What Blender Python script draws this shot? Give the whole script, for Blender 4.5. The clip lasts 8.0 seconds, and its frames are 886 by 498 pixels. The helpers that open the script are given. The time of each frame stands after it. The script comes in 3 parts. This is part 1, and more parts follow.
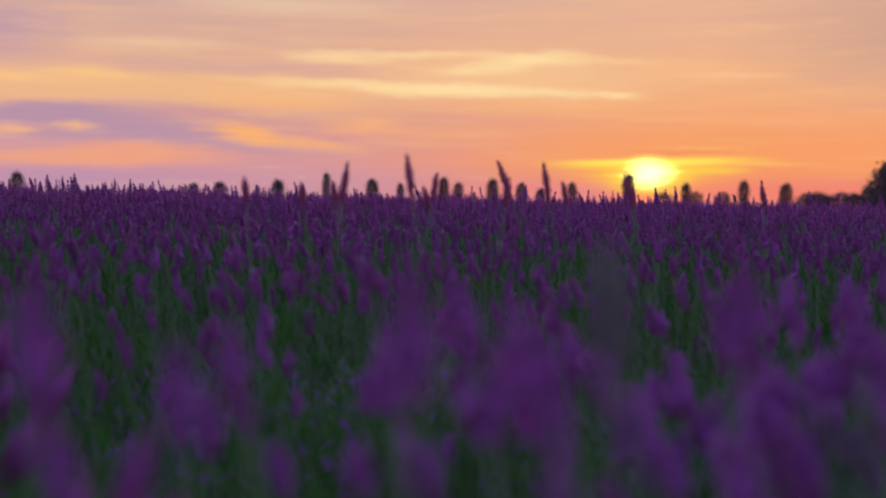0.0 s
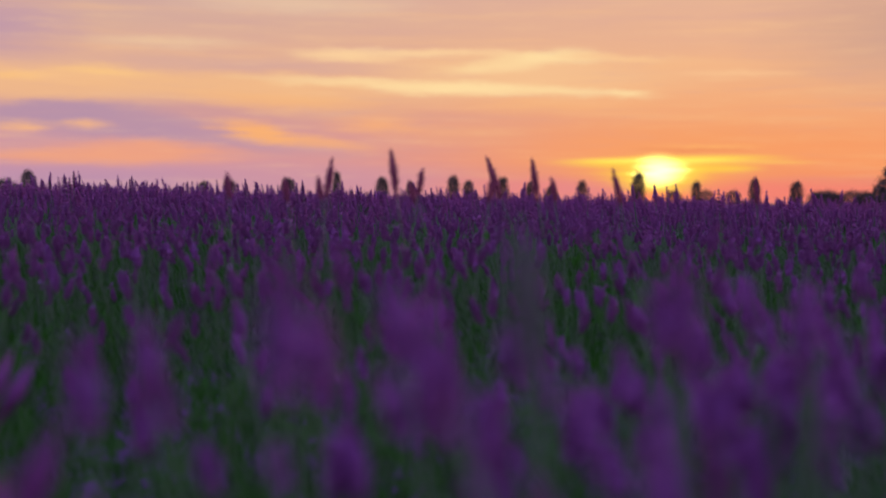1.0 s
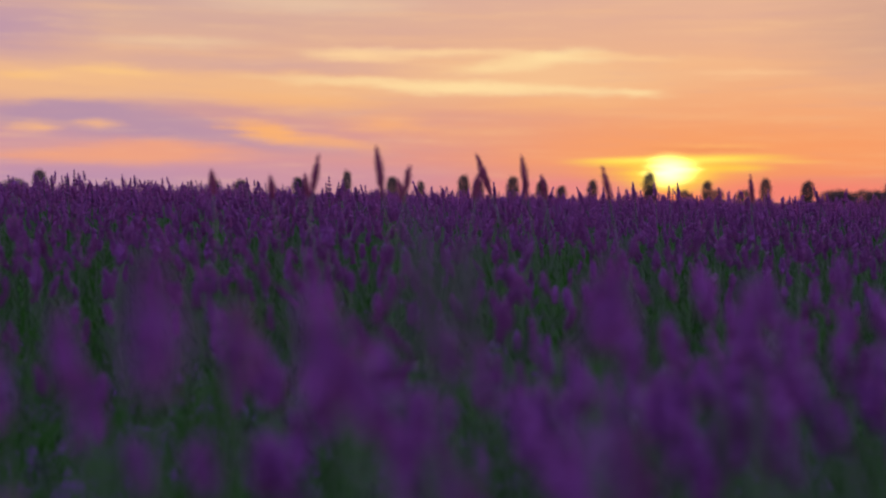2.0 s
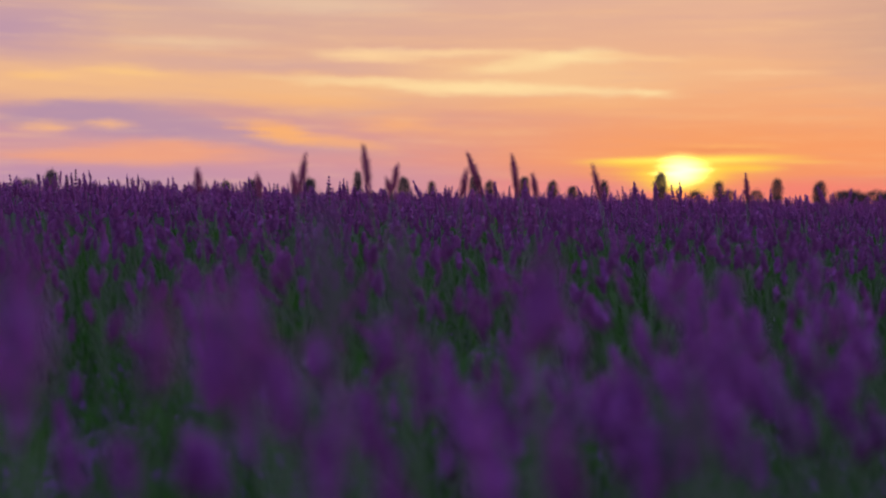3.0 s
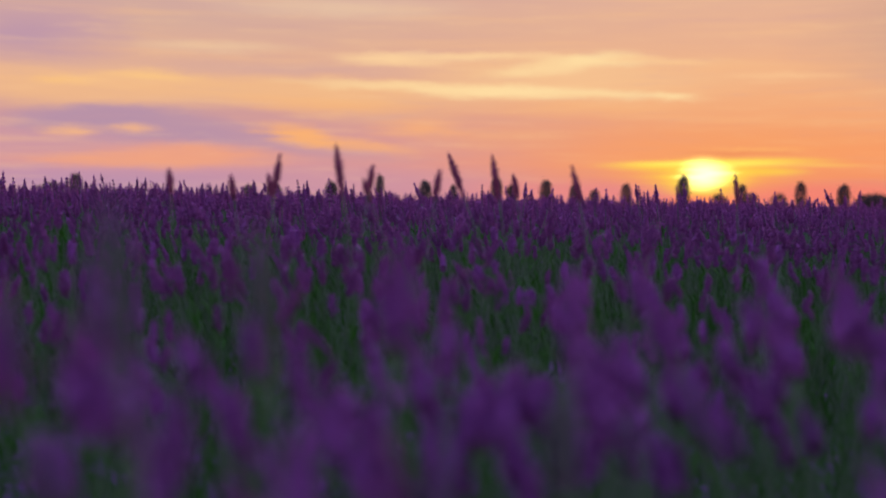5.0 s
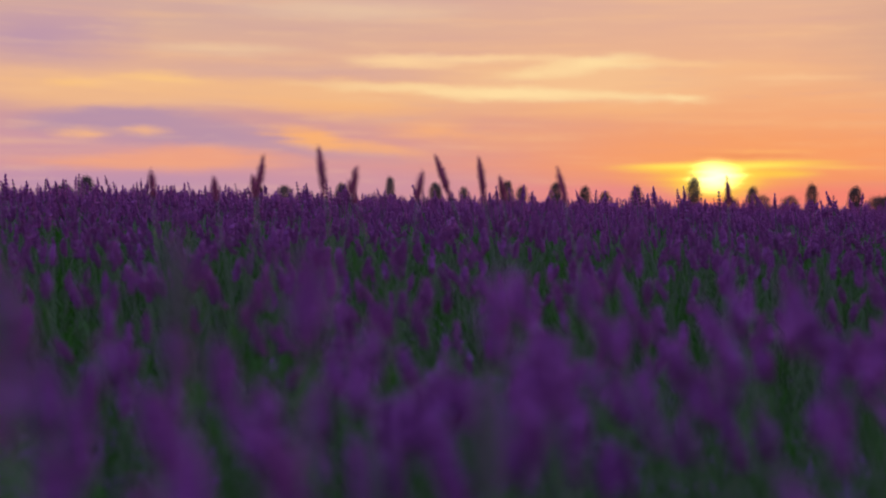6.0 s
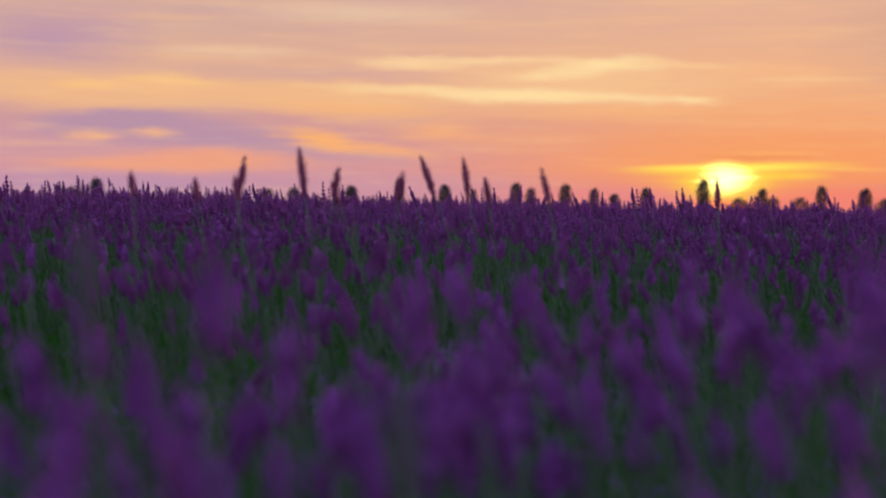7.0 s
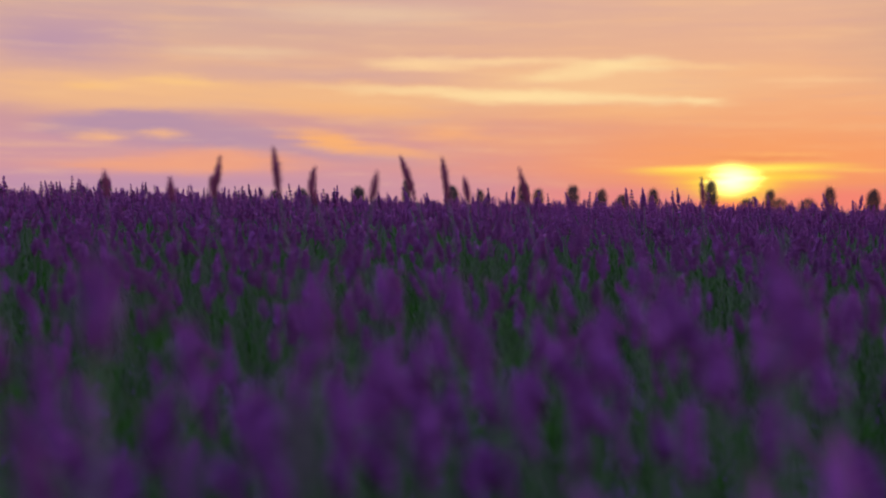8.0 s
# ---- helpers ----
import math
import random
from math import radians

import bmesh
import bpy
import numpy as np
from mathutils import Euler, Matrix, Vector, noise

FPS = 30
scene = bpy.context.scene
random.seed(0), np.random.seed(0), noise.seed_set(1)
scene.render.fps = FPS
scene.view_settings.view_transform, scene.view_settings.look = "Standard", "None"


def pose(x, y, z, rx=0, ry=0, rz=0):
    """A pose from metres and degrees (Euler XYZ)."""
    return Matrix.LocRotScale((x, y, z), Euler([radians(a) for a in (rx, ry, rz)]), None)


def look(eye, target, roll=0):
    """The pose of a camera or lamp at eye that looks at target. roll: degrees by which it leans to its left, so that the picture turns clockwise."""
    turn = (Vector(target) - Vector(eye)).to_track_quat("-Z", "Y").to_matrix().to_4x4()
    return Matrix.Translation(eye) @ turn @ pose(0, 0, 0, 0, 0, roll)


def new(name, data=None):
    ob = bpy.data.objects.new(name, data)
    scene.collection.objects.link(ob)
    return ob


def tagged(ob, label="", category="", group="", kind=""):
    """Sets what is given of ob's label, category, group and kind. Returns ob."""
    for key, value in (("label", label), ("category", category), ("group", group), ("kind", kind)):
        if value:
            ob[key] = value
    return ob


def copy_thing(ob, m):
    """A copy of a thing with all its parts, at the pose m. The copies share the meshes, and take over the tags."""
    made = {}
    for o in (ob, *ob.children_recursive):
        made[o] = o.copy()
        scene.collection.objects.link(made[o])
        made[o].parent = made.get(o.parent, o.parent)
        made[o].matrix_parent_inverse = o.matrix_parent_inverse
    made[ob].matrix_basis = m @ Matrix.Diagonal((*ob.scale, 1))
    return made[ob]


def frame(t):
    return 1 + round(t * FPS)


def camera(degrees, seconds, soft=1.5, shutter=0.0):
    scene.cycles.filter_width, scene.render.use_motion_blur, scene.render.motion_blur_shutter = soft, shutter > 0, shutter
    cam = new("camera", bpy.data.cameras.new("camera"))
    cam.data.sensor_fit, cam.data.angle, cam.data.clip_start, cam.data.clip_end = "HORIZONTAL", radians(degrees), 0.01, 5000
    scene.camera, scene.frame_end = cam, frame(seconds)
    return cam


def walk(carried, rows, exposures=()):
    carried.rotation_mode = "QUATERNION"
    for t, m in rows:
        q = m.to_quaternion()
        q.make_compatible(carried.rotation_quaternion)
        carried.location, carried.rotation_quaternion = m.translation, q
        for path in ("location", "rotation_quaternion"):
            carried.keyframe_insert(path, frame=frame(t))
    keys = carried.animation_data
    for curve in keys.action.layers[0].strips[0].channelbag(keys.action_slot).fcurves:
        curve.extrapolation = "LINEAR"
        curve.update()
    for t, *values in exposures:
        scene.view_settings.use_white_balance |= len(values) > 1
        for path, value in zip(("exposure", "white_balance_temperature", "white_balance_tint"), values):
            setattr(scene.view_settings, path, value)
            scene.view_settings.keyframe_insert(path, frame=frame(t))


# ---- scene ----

# ---- camera and its walk ----
cam = camera(39.0, 8.0, soft=2.0)
cam.data.dof.use_dof = True
cam.data.dof.focus_distance = 4.1
cam.data.dof.aperture_fstop = 3.6
cam.data.dof.aperture_blades = 9


def stand(x, y, z, yaw, pitch, lean=0.79):
    """A pose from a place, a heading to the left and a tilt, in degrees."""
    a, b = radians(yaw), radians(pitch)
    way = Vector((-math.sin(a) * math.cos(b), math.cos(a) * math.cos(b), math.sin(b)))
    return look((x, y, z), Vector((x, y, z)) + way, lean)


walk(cam, [
    (0.0, stand(0.0, 0.0, 0.72, 0.015, -2.213)),
    (0.5, stand(0.0185, 0.008, 0.7188, 0.239, -2.264)),
    (1.0, stand(0.0352, 0.0154, 0.7174, 0.471, -2.301)),
    (1.5, stand(0.0520, 0.0223, 0.716, 0.71, -2.325)),
    (3.0, stand(0.1012, 0.04, 0.7122, 1.464, -2.32)),
    (3.5, stand(0.117, 0.0452, 0.7113, 1.721, -2.295)),
    (4.0, stand(0.1329, 0.0502, 0.7106, 1.979, -2.261)),
    (4.5, stand(0.149, 0.0549, 0.7102, 2.235, -2.22)),
    (6.0, stand(0.2030, 0.0692, 0.7097, 2.965, -2.077)),
    (6.5, stand(0.2213, 0.0743, 0.7097, 3.187, -2.033)),
    (7.0, stand(0.2403, 0.0797, 0.7094, 3.392, -1.995)),
    (7.5, stand(0.2604, 0.0855, 0.709, 3.578, -1.967)),
    (8.0, stand(0.2830, 0.092, 0.7081, 3.74, -1.955)),
])

# ---- sky, sun ----
SUN_AZ, SUN_EL = 9.1, 1.4  # degrees to the right of +y, and up


def srgb(r, g, b, k=1.0):
    """A linear colour from 0..255 values."""
    return tuple(k * ((v / 255 + 0.055) / 1.055) ** 2.4 for v in (r, g, b)) + (1.0,)


class Net:
    """Short ways to add and link shader nodes."""

    def __init__(self, tree):
        self.tree = tree
        tree.nodes.clear()

    def node(self, kind):
        return self.tree.nodes.new(kind)

    def put(self, socket, value):
        if isinstance(value, bpy.types.NodeSocket):
            self.tree.links.new(value, socket)
        elif value is not None:
            socket.default_value = value

    def math(self, op, a, b=None, c=None):
        n = self.node("ShaderNodeMath")
        n.operation = op
        for i, v in enumerate((a, b, c)):
            self.put(n.inputs[i], v)
        return n.outputs[0]

    def vec(self, op, a, b=None, c=None):
        n = self.node("ShaderNodeVectorMath")
        n.operation = op
        for i, v in enumerate((a, b, c)):
            self.put(n.inputs[i], v)
        return n.outputs["Value"] if op in ("LENGTH", "DOT_PRODUCT") else n.outputs[0]

    def mix(self, f, a, b, how="MIX"):
        n = self.node("ShaderNodeMix")
        n.data_type, n.blend_type = "RGBA", how
        self.put(n.inputs[0], f)
        self.put(n.inputs[6], a)
        self.put(n.inputs[7], b)
        return n.outputs[2]

    def span(self, v, lo, hi, a=0.0, b=1.0, smooth=True):
        n = self.node("ShaderNodeMapRange")
        n.interpolation_type = "SMOOTHSTEP" if smooth else "LINEAR"
        for i, w in enumerate((v, lo, hi, a, b)):
            self.put(n.inputs[i], w)
        return n.outputs[0]

    def ramp(self, f, *stops):
        n = self.node("ShaderNodeValToRGB")
        e = n.color_ramp.elements
        while len(e) < len(stops):
            e.new(0.5)
        for s, (p, c) in zip(e, stops):
            s.position, s.color = p, c
        self.put(n.inputs[0], f)
        return n.outputs[0]

    def noise(self, where, scale, detail=3.0, rough=0.5):
        n = self.node("ShaderNodeTexNoise")
        self.put(n.inputs["Vector"], where)
        n.inputs["Scale"].default_value, n.inputs["Detail"].default_value, n.inputs["Roughness"].default_value = scale, detail, rough
        return n


world = bpy.data.worlds.new("sunset_sky")
scene.world = world
world.use_nodes = True
net = Net(world.node_tree)
way = net.node("ShaderNodeTexCoord").outputs["Generated"]
sep = net.node("ShaderNodeSeparateXYZ")
net.put(sep.inputs[0], way)
az = net.math("MULTIPLY", net.math("ARCTAN2", sep.outputs[0], sep.outputs[1]), 57.2958)
el = net.math("MULTIPLY", net.math("ARCSINE", sep.outputs[2]), 57.2958)
flat = net.node("ShaderNodeCombineXYZ")
net.put(flat.inputs[0], az)
net.put(flat.inputs[1], el)
# cloud edges are drawn out sideways and frayed
drift = net.noise(net.vec("MULTIPLY", flat.outputs[0], (0.22, 1.3, 1.0)), 1.0, 4.0, 0.6).outputs["Color"]
fine_drift = net.noise(net.vec("MULTIPLY", flat.outputs[0], (0.13, 4.5, 1.0)), 1.0, 4.0, 0.6).outputs["Color"]
frayed = net.vec("MULTIPLY_ADD", net.vec("SUBTRACT", drift, (0.5, 0.5, 0.5)), (1.8, 0.42, 0.0), flat.outputs[0])
frayed = net.vec("MULTIPLY_ADD", net.vec("SUBTRACT", fine_drift, (0.5, 0.5, 0.5)), (2.4, 0.13, 0.0), frayed)
wisps = net.noise(net.vec("MULTIPLY", flat.outputs[0], (0.55, 2.4, 1.0)), 1.0, 5.0, 0.62).outputs["Color"]
frayed = net.vec("MULTIPLY_ADD", net.vec("SUBTRACT", wisps, (0.5, 0.5, 0.5)), (2.2, 0.42, 0.0), frayed)
calm = net.vec("MULTIPLY_ADD", net.vec("SUBTRACT", fine_drift, (0.5, 0.5, 0.5)), (2.0, 0.08, 0.0), flat.outputs[0])
low = net.math("MULTIPLY", el, 0.1)
left = net.ramp(low, (0.0, srgb(192, 144, 172)), (0.10, srgb(199, 147, 168)), (0.17, srgb(209, 151, 160)), (0.27, srgb(205, 152, 162)),
                (0.38, srgb(206, 154, 156)), (0.5, srgb(228, 176, 148)), (0.65, srgb(224, 174, 150)), (0.78, srgb(216, 173, 156)), (0.95, srgb(206, 166, 162)))
right = net.ramp(low, (0.0, srgb(228, 132, 128)), (0.08, srgb(240, 142, 112)), (0.17, srgb(248, 152, 100)), (0.30, srgb(246, 160, 108)),
                 (0.5, srgb(244, 176, 128)), (0.7, srgb(236, 178, 142)), (0.9, srgb(230, 178, 150)))
sky = net.mix(net.span(az, -16.0, 13.0), left, right)
streak = net.noise(net.vec("MULTIPLY", flat.outputs[0], (0.07, 1.5, 1.0)), 1.0, 5.0, 0.62).outputs["Fac"]
sky = net.mix(net.span(streak, 0.48, 0.75, 0.0, 0.35), sky, srgb(252, 196, 138))
sky = net.mix(net.span(streak, 0.46, 0.28, 0.0, 0.16), sky, srgb(200, 150, 158))


def cloud(color, amount, u, v, w, h, tilt=0.0, inner=0.0, edge=None):
    """A soft patch of cloud w by h degrees (half sizes) at azimuth u and elevation v."""
    global sky
    d = net.vec("SUBTRACT", edge or frayed, (u, v, 0.0))
    if tilt:
        r = net.node("ShaderNodeVectorRotate")
        r.rotation_type = "Z_AXIS"
        net.put(r.inputs["Vector"], d)
        r.inputs["Angle"].default_value = radians(-tilt)
        d = r.outputs[0]
    d = net.vec("LENGTH", net.vec("MULTIPLY", d, (1 / w, 1 / h, 0.0)))
    sky = net.mix(net.span(d, 1.0, inner, 0.0, amount), sky, color)


lilac, peach, cream, amber = srgb(184, 146, 168), srgb(244, 164, 124), srgb(255, 220, 162), srgb(250, 192, 130)
small = srgb(248, 184, 132)
# upper haze
cloud(srgb(186, 148, 172), 0.85, -21.1, 6.96, 5.95, 1.81)
cloud(srgb(196, 154, 168), 0.5, -20.0, 7.78, 5.18, 1.04)
cloud(srgb(234, 198, 166), 0.7, -7.4, 8.68, 7.76, 0.78)
cloud(srgb(236, 196, 160), 0.8, -13.0, 6.79, 5.18, 0.44)
cloud(srgb(212, 166, 158), 0.6, -9.4, 5.88, 9.83, 0.62)
cloud(srgb(208, 162, 142), 0.85, 20.5, 7.5, 9.5, 4.2)
# amber banks over the long lilac one
cloud(amber, 0.6, -18.6, 4.70, 9.32, 1.29, 0.0, 0.2)
cloud(amber, 0.55, -8.9, 4.84, 10.35, 0.98, -1.0, 0.2)
cloud(srgb(253, 200, 132), 0.8, -15.6, 5.39, 3.11, 0.39)
cloud(srgb(252, 196, 128), 0.7, -19.1, 5.14, 2.33, 0.31)
cloud(srgb(248, 184, 124), 0.8, -6.9, 4.13, 7.25, 0.67, -3.0)
cloud(srgb(222, 166, 148), 0.75, -5.9, 3.80, 4.40, 0.52)
cloud(lilac, 0.95, -18.1, 3.49, 4.92, 0.83, 4.0, 0.3)
cloud(lilac, 0.7, -15.5, 3.10, 6.21, 1.14, -3.0, 0.25)
cloud(lilac, 0.6, -11.6, 2.76, 6.73, 0.93, -7.0, 0.2)
cloud(srgb(204, 154, 160), 0.7, -6.9, 2.30, 4.92, 0.62, -5.0)
cloud(small, 0.85, -19.2, 2.92, 1.81, 0.44)
cloud(small, 0.8, -16.6, 3.07, 1.68, 0.34)
cloud(peach, 0.8, -14.0, 1.90, 6.21, 0.83, 0.0, 0.2)
cloud(peach, 0.75, -18.1, 1.61, 5.95, 0.52)
cloud(srgb(251, 178, 114), 0.95, -8.6, 2.87, 3.36, 0.62, -9.0, 0.15)
cloud(srgb(248, 176, 120), 0.7, -5.8, 2.47, 3.11, 0.41, -8.0)
cloud(srgb(248, 176, 122), 0.8, -3.5, 3.31, 3.36, 0.62, -2.0)
cloud(srgb(240, 168, 126), 0.6, 0.1, 2.98, 5.18, 0.67)
cloud(srgb(206, 150, 164), 0.65, -6.8, 0.85, 10.9, 1.25, 0.0, 0.0, calm)
cloud(srgb(186, 145, 174), 0.6, -17.5, 0.55, 11.0, 0.95, 0.0, 0.0, calm)
# pale streaks
cloud(srgb(248, 198, 146), 0.75, 2.9, 5.69, 10.87, 1.71)
cloud(srgb(255, 214, 160), 0.8, -4.9, 6.40, 3.88, 0.44)
cloud(srgb(255, 214, 160), 0.75, -1.3, 6.60, 6.99, 0.31)
cloud(cream, 1.0, 4.1, 6.46, 3.23, 0.52, 2.0, 0.15)
cloud(cream, 0.75, 1.8, 6.01, 3.36, 0.47, 5.0)
cloud(srgb(252, 204, 150), 0.7, 7.4, 6.44, 4.14, 0.31, -2.0)
cloud(cream, 0.75, -4.3, 5.18, 7.25, 0.34, -1.0)
cloud(cream, 1.0, 0.6, 5.00, 6.47, 0.47, -1.0, 0.15)
cloud(cream, 0.7, 5.4, 4.87, 4.92, 0.36, -1.5)
cloud(cream, 0.8, 7.4, 4.85, 1.68, 0.23)
cloud(srgb(250, 196, 146), 0.75, 12.7, 5.74, 4.14, 0.23)
cloud(srgb(248, 188, 136), 0.5, 10.5, 6.13, 6.73, 0.57)
cloud(srgb(250, 184, 124), 0.5, 4.4, 4.30, 7.76, 0.62)
# fine combed texture over all of it
combed = net.noise(net.vec("MULTIPLY", flat.outputs[0], (0.20, 2.6, 1.0)), 1.0, 6.0, 0.66).outputs["Fac"]
sky = net.mix(net.span(combed, 0.50, 0.72, 0.0, 0.22), sky, srgb(252, 204, 152))
sky = net.mix(net.span(combed, 0.48, 0.28, 0.0, 0.17), sky, srgb(204, 156, 160))
# round the sun: a broad warm glow, thin lit bands and the blazing gap
cloud(srgb(250, 162, 102), 0.75, 9.3, 2.05, 10.87, 2.02)
cloud(srgb(250, 158, 102), 0.45, 17.5, 2.37, 7.25, 0.93)
cloud(srgb(246, 150, 102), 0.6, 15.5, 1.44, 6.73, 0.31)
cloud(srgb(246, 130, 114), 0.85, 14.0, 0.5, 12.4, 0.9, 0.0, 0.0, calm)
cloud(srgb(234, 138, 136), 0.85, 4.5, 0.51, 7.76, 0.83, 0.0, 0, calm)
cloud(srgb(255, 178, 104), 0.7, 11.5, 2.52, 3.36, 0.18)
cloud(srgb(240, 146, 92), 0.8, 10.8, 2.31, 3.11, 0.16)
cloud(srgb(255, 172, 84), 0.85, 9.3, 1.23, 5.18, 1.14, 0.0, 0, calm)
cloud(srgb(255, 210, 80), 1.0, 7.2, 1.74, 3.4, 0.34, 1.0, 0.0, calm)
cloud(srgb(255, 214, 84), 0.95, 11.5, 1.95, 4.3, 0.29, 1.0, 0.0, calm)
cloud(srgb(255, 206, 84), 0.85, 11.9, 1.5, 2.6, 0.16, 0.0, 0.0, calm)
cloud(srgb(255, 200, 78), 0.9, 11.3, 1.56, 2.85, 0.41, 0.0, 0, calm)
cloud(srgb(255, 196, 100), 0.7, 14.0, 1.83, 3.11, 0.16, 0.0, 0, calm)
cloud(srgb(255, 210, 70), 0.95, 9.1, 1.23, 3.11, 1.09, 0.0, 0, calm)
cloud((1.15, 0.86, 0.10, 1.0), 1.0, 9.3, 1.28, 2.3, 1.05, 0.0, 0.0, calm)
cloud((1.2, 0.93, 0.14, 1.0), 0.9, 9.3, 1.85, 4.92, 0.21, 1.0, 0, calm)
cloud(srgb(255, 196, 76), 0.85, 9.3, 0.62, 2.2, 0.66, 0.0, 0.0, calm)
cloud((3.4, 2.9, 0.85, 1.0), 1.0, 9.25, 1.34, 1.42, 0.94, 0.0, 0.0, calm)
cloud(srgb(250, 196, 74), 0.5, 7.5, 1.52, 1.81, 0.08, 0.0, 0, calm)
cloud((1.3, 0.30, 0.12, 1.0), 0.8, 9.3, 0.16, 2.85, 0.46, 0.0, 0, calm)
# away from the sunset the real dusk sky takes over
dusk = net.node("ShaderNodeTexSky")
dusk.sky_type, dusk.sun_disc, dusk.sun_elevation, dusk.sun_rotation = "NISHITA", False, radians(SUN_EL), radians(SUN_AZ)
dusk_light = net.mix(1.0, net.vec("SCALE", dusk.outputs[0]), (1, 1, 1, 1), "MULTIPLY")
scaled = dusk_light.node.inputs[6].links[0].from_node
scaled.inputs["Scale"].default_value = 0.12
haze = net.ramp(net.math("MULTIPLY", el, 0.0111), (0.0, srgb(198, 152, 176)), (0.15, srgb(188, 154, 188)), (0.5, srgb(154, 148, 190)), (1.0, srgb(134, 140, 188)))
dome = net.vec("SCALE", net.mix(0.8, dusk_light, haze))
dome.node.inputs["Scale"].default_value = 1.7
off = net.math("SUBTRACT", 1.0, net.math("COSINE", net.math("MULTIPLY", net.math("SUBTRACT", az, SUN_AZ), 0.0174533)))
sky = net.mix(net.span(off, 0.2, 1.3), sky, dome)
sky = net.mix(net.span(el, 9.0, 38.0), sky, dome)
back = net.node("ShaderNodeBackground")
net.put(back.inputs["Color"], sky)
back.inputs["Strength"].default_value = 1.0
net.put(net.node("ShaderNodeOutputWorld").inputs[0], back.outputs[0])

sun_way = Vector((math.sin(radians(SUN_AZ)) * math.cos(radians(SUN_EL)), math.cos(radians(SUN_AZ)) * math.cos(radians(SUN_EL)), math.sin(radians(SUN_EL))))
sun = new("sun", bpy.data.lights.new("sun", "SUN"))
sun.data.energy, sun.data.angle, sun.data.color = 1.5, radians(2.0), (1.0, 0.34, 0.16)
sun.matrix_world = look(sun_way * 300, (0, 0, 0))

# ---- materials ----


def plant_matter(name, dark, light, through_light, rough=0.75, blotch=3.0, clear=0.3, fine=220.0, forward=0.0, downy=0.0):
    """Petal, stem or leaf: two tones by piece, blotches over the field, fine grain, some light shining through,
    part of it straight on; downy: fine hairs that catch the light at the rim."""
    m = bpy.data.materials.new(name)
    m.use_nodes = True
    n = Net(m.node_tree)
    where = n.node("ShaderNodeNewGeometry")
    pick = where.outputs["Random Per Island"]
    at = where.outputs["Position"]
    patch = n.noise(at, blotch, 2.0).outputs["Fac"]
    grain = n.noise(at, fine, 3.0, 0.65).outputs["Fac"]
    c = n.mix(n.math("ADD", n.math("MULTIPLY", pick, 0.7), n.math("MULTIPLY", n.math("SUBTRACT", grain, 0.35), 0.6)), dark, light)
    c = n.mix(n.span(patch, 0.35, 0.7, 0.0, 0.35), c, dark)
    body = n.node("ShaderNodeBsdfPrincipled")
    n.put(body.inputs["Base Color"], c)
    body.inputs["Roughness"].default_value = rough
    body.inputs["Specular IOR Level"].default_value = 0.25
    body.inputs["Sheen Weight"].default_value, body.inputs["Sheen Roughness"].default_value = downy, 0.45
    body.inputs["Sheen Tint"].default_value = (1.0, 0.22, 0.55, 1)
    bump = n.node("ShaderNodeBump")
    bump.inputs["Strength"].default_value, bump.inputs["Distance"].default_value = 0.4, 0.001
    n.put(bump.inputs["Height"], grain)
    n.put(body.inputs["Normal"], bump.outputs[0])
    thin = n.node("ShaderNodeBsdfTranslucent")
    n.put(thin.inputs["Color"], through_light)
    both = n.node("ShaderNodeMixShader")
    both.inputs[0].default_value = clear
    n.put(both.inputs[1], body.outputs[0])
    n.put(both.inputs[2], thin.outputs[0])
    out = both
    if forward:
        glow = n.node("ShaderNodeBsdfRefraction")
        n.put(glow.inputs["Color"], through_light)
        glow.inputs["Roughness"].default_value, glow.inputs["IOR"].default_value = 0.55, 1.22
        out = n.node("ShaderNodeMixShader")
        out.inputs[0].default_value = forward
        n.put(out.inputs[1], both.outputs[0])
        n.put(out.inputs[2], glow.outputs[0])
    n.put(n.node("ShaderNodeOutputMaterial").inputs[0], out.outputs[0])
    return m


CALYX = plant_matter("lavender_calyx", (0.150, 0.063, 0.230, 1), (0.318, 0.129, 0.50, 1), (0.54, 0.18, 0.57, 1), clear=0.4, forward=0.03, downy=0.25)
# the same calyx with the sunset's red backlight put into its colour
RED_LIT = plant_matter("lavender_calyx_red_lit", (0.21, 0.060, 0.14, 1), (0.34, 0.10, 0.22, 1), (0.55, 0.20, 0.32, 1), clear=0.2, downy=0.3)
UNRIPE = plant_matter("lavender_calyx_unripe", (0.115, 0.15, 0.165, 1), (0.21, 0.245, 0.26, 1), (0.20, 0.21, 0.19, 1), clear=0.3)
PETAL = plant_matter("lavender_petal", (0.33, 0.11, 0.55, 1), (0.54, 0.22, 0.80, 1), (0.5, 0.18, 0.56, 1), 0.65)
STEM = plant_matter("lavender_stem", (0.080, 0.170, 0.105, 1), (0.160, 0.285, 0.19, 1), (0.12, 0.25, 0.07, 1), 0.7, clear=0.2)
LEAF = plant_matter("lavender_leaf", (0.013, 0.078, 0.010, 1), (0.046, 0.195, 0.030, 1), (0.045, 0.25, 0.018, 1), 0.7, clear=0.3)
FOLIAGE = plant_matter("tree_foliage", (0.07, 0.075, 0.08, 1), (0.13, 0.135, 0.135, 1), (0.10, 0.09, 0.11, 1), 0.85, blotch=0.8, clear=0.12, fine=8.0, forward=0.04)
BARK = plant_matter("tree_bark", (0.05, 0.035, 0.025, 1), (0.12, 0.09, 0.065, 1), (0.1, 0.07, 0.05, 1), 0.9, blotch=2.0, clear=0.0, fine=30.0)


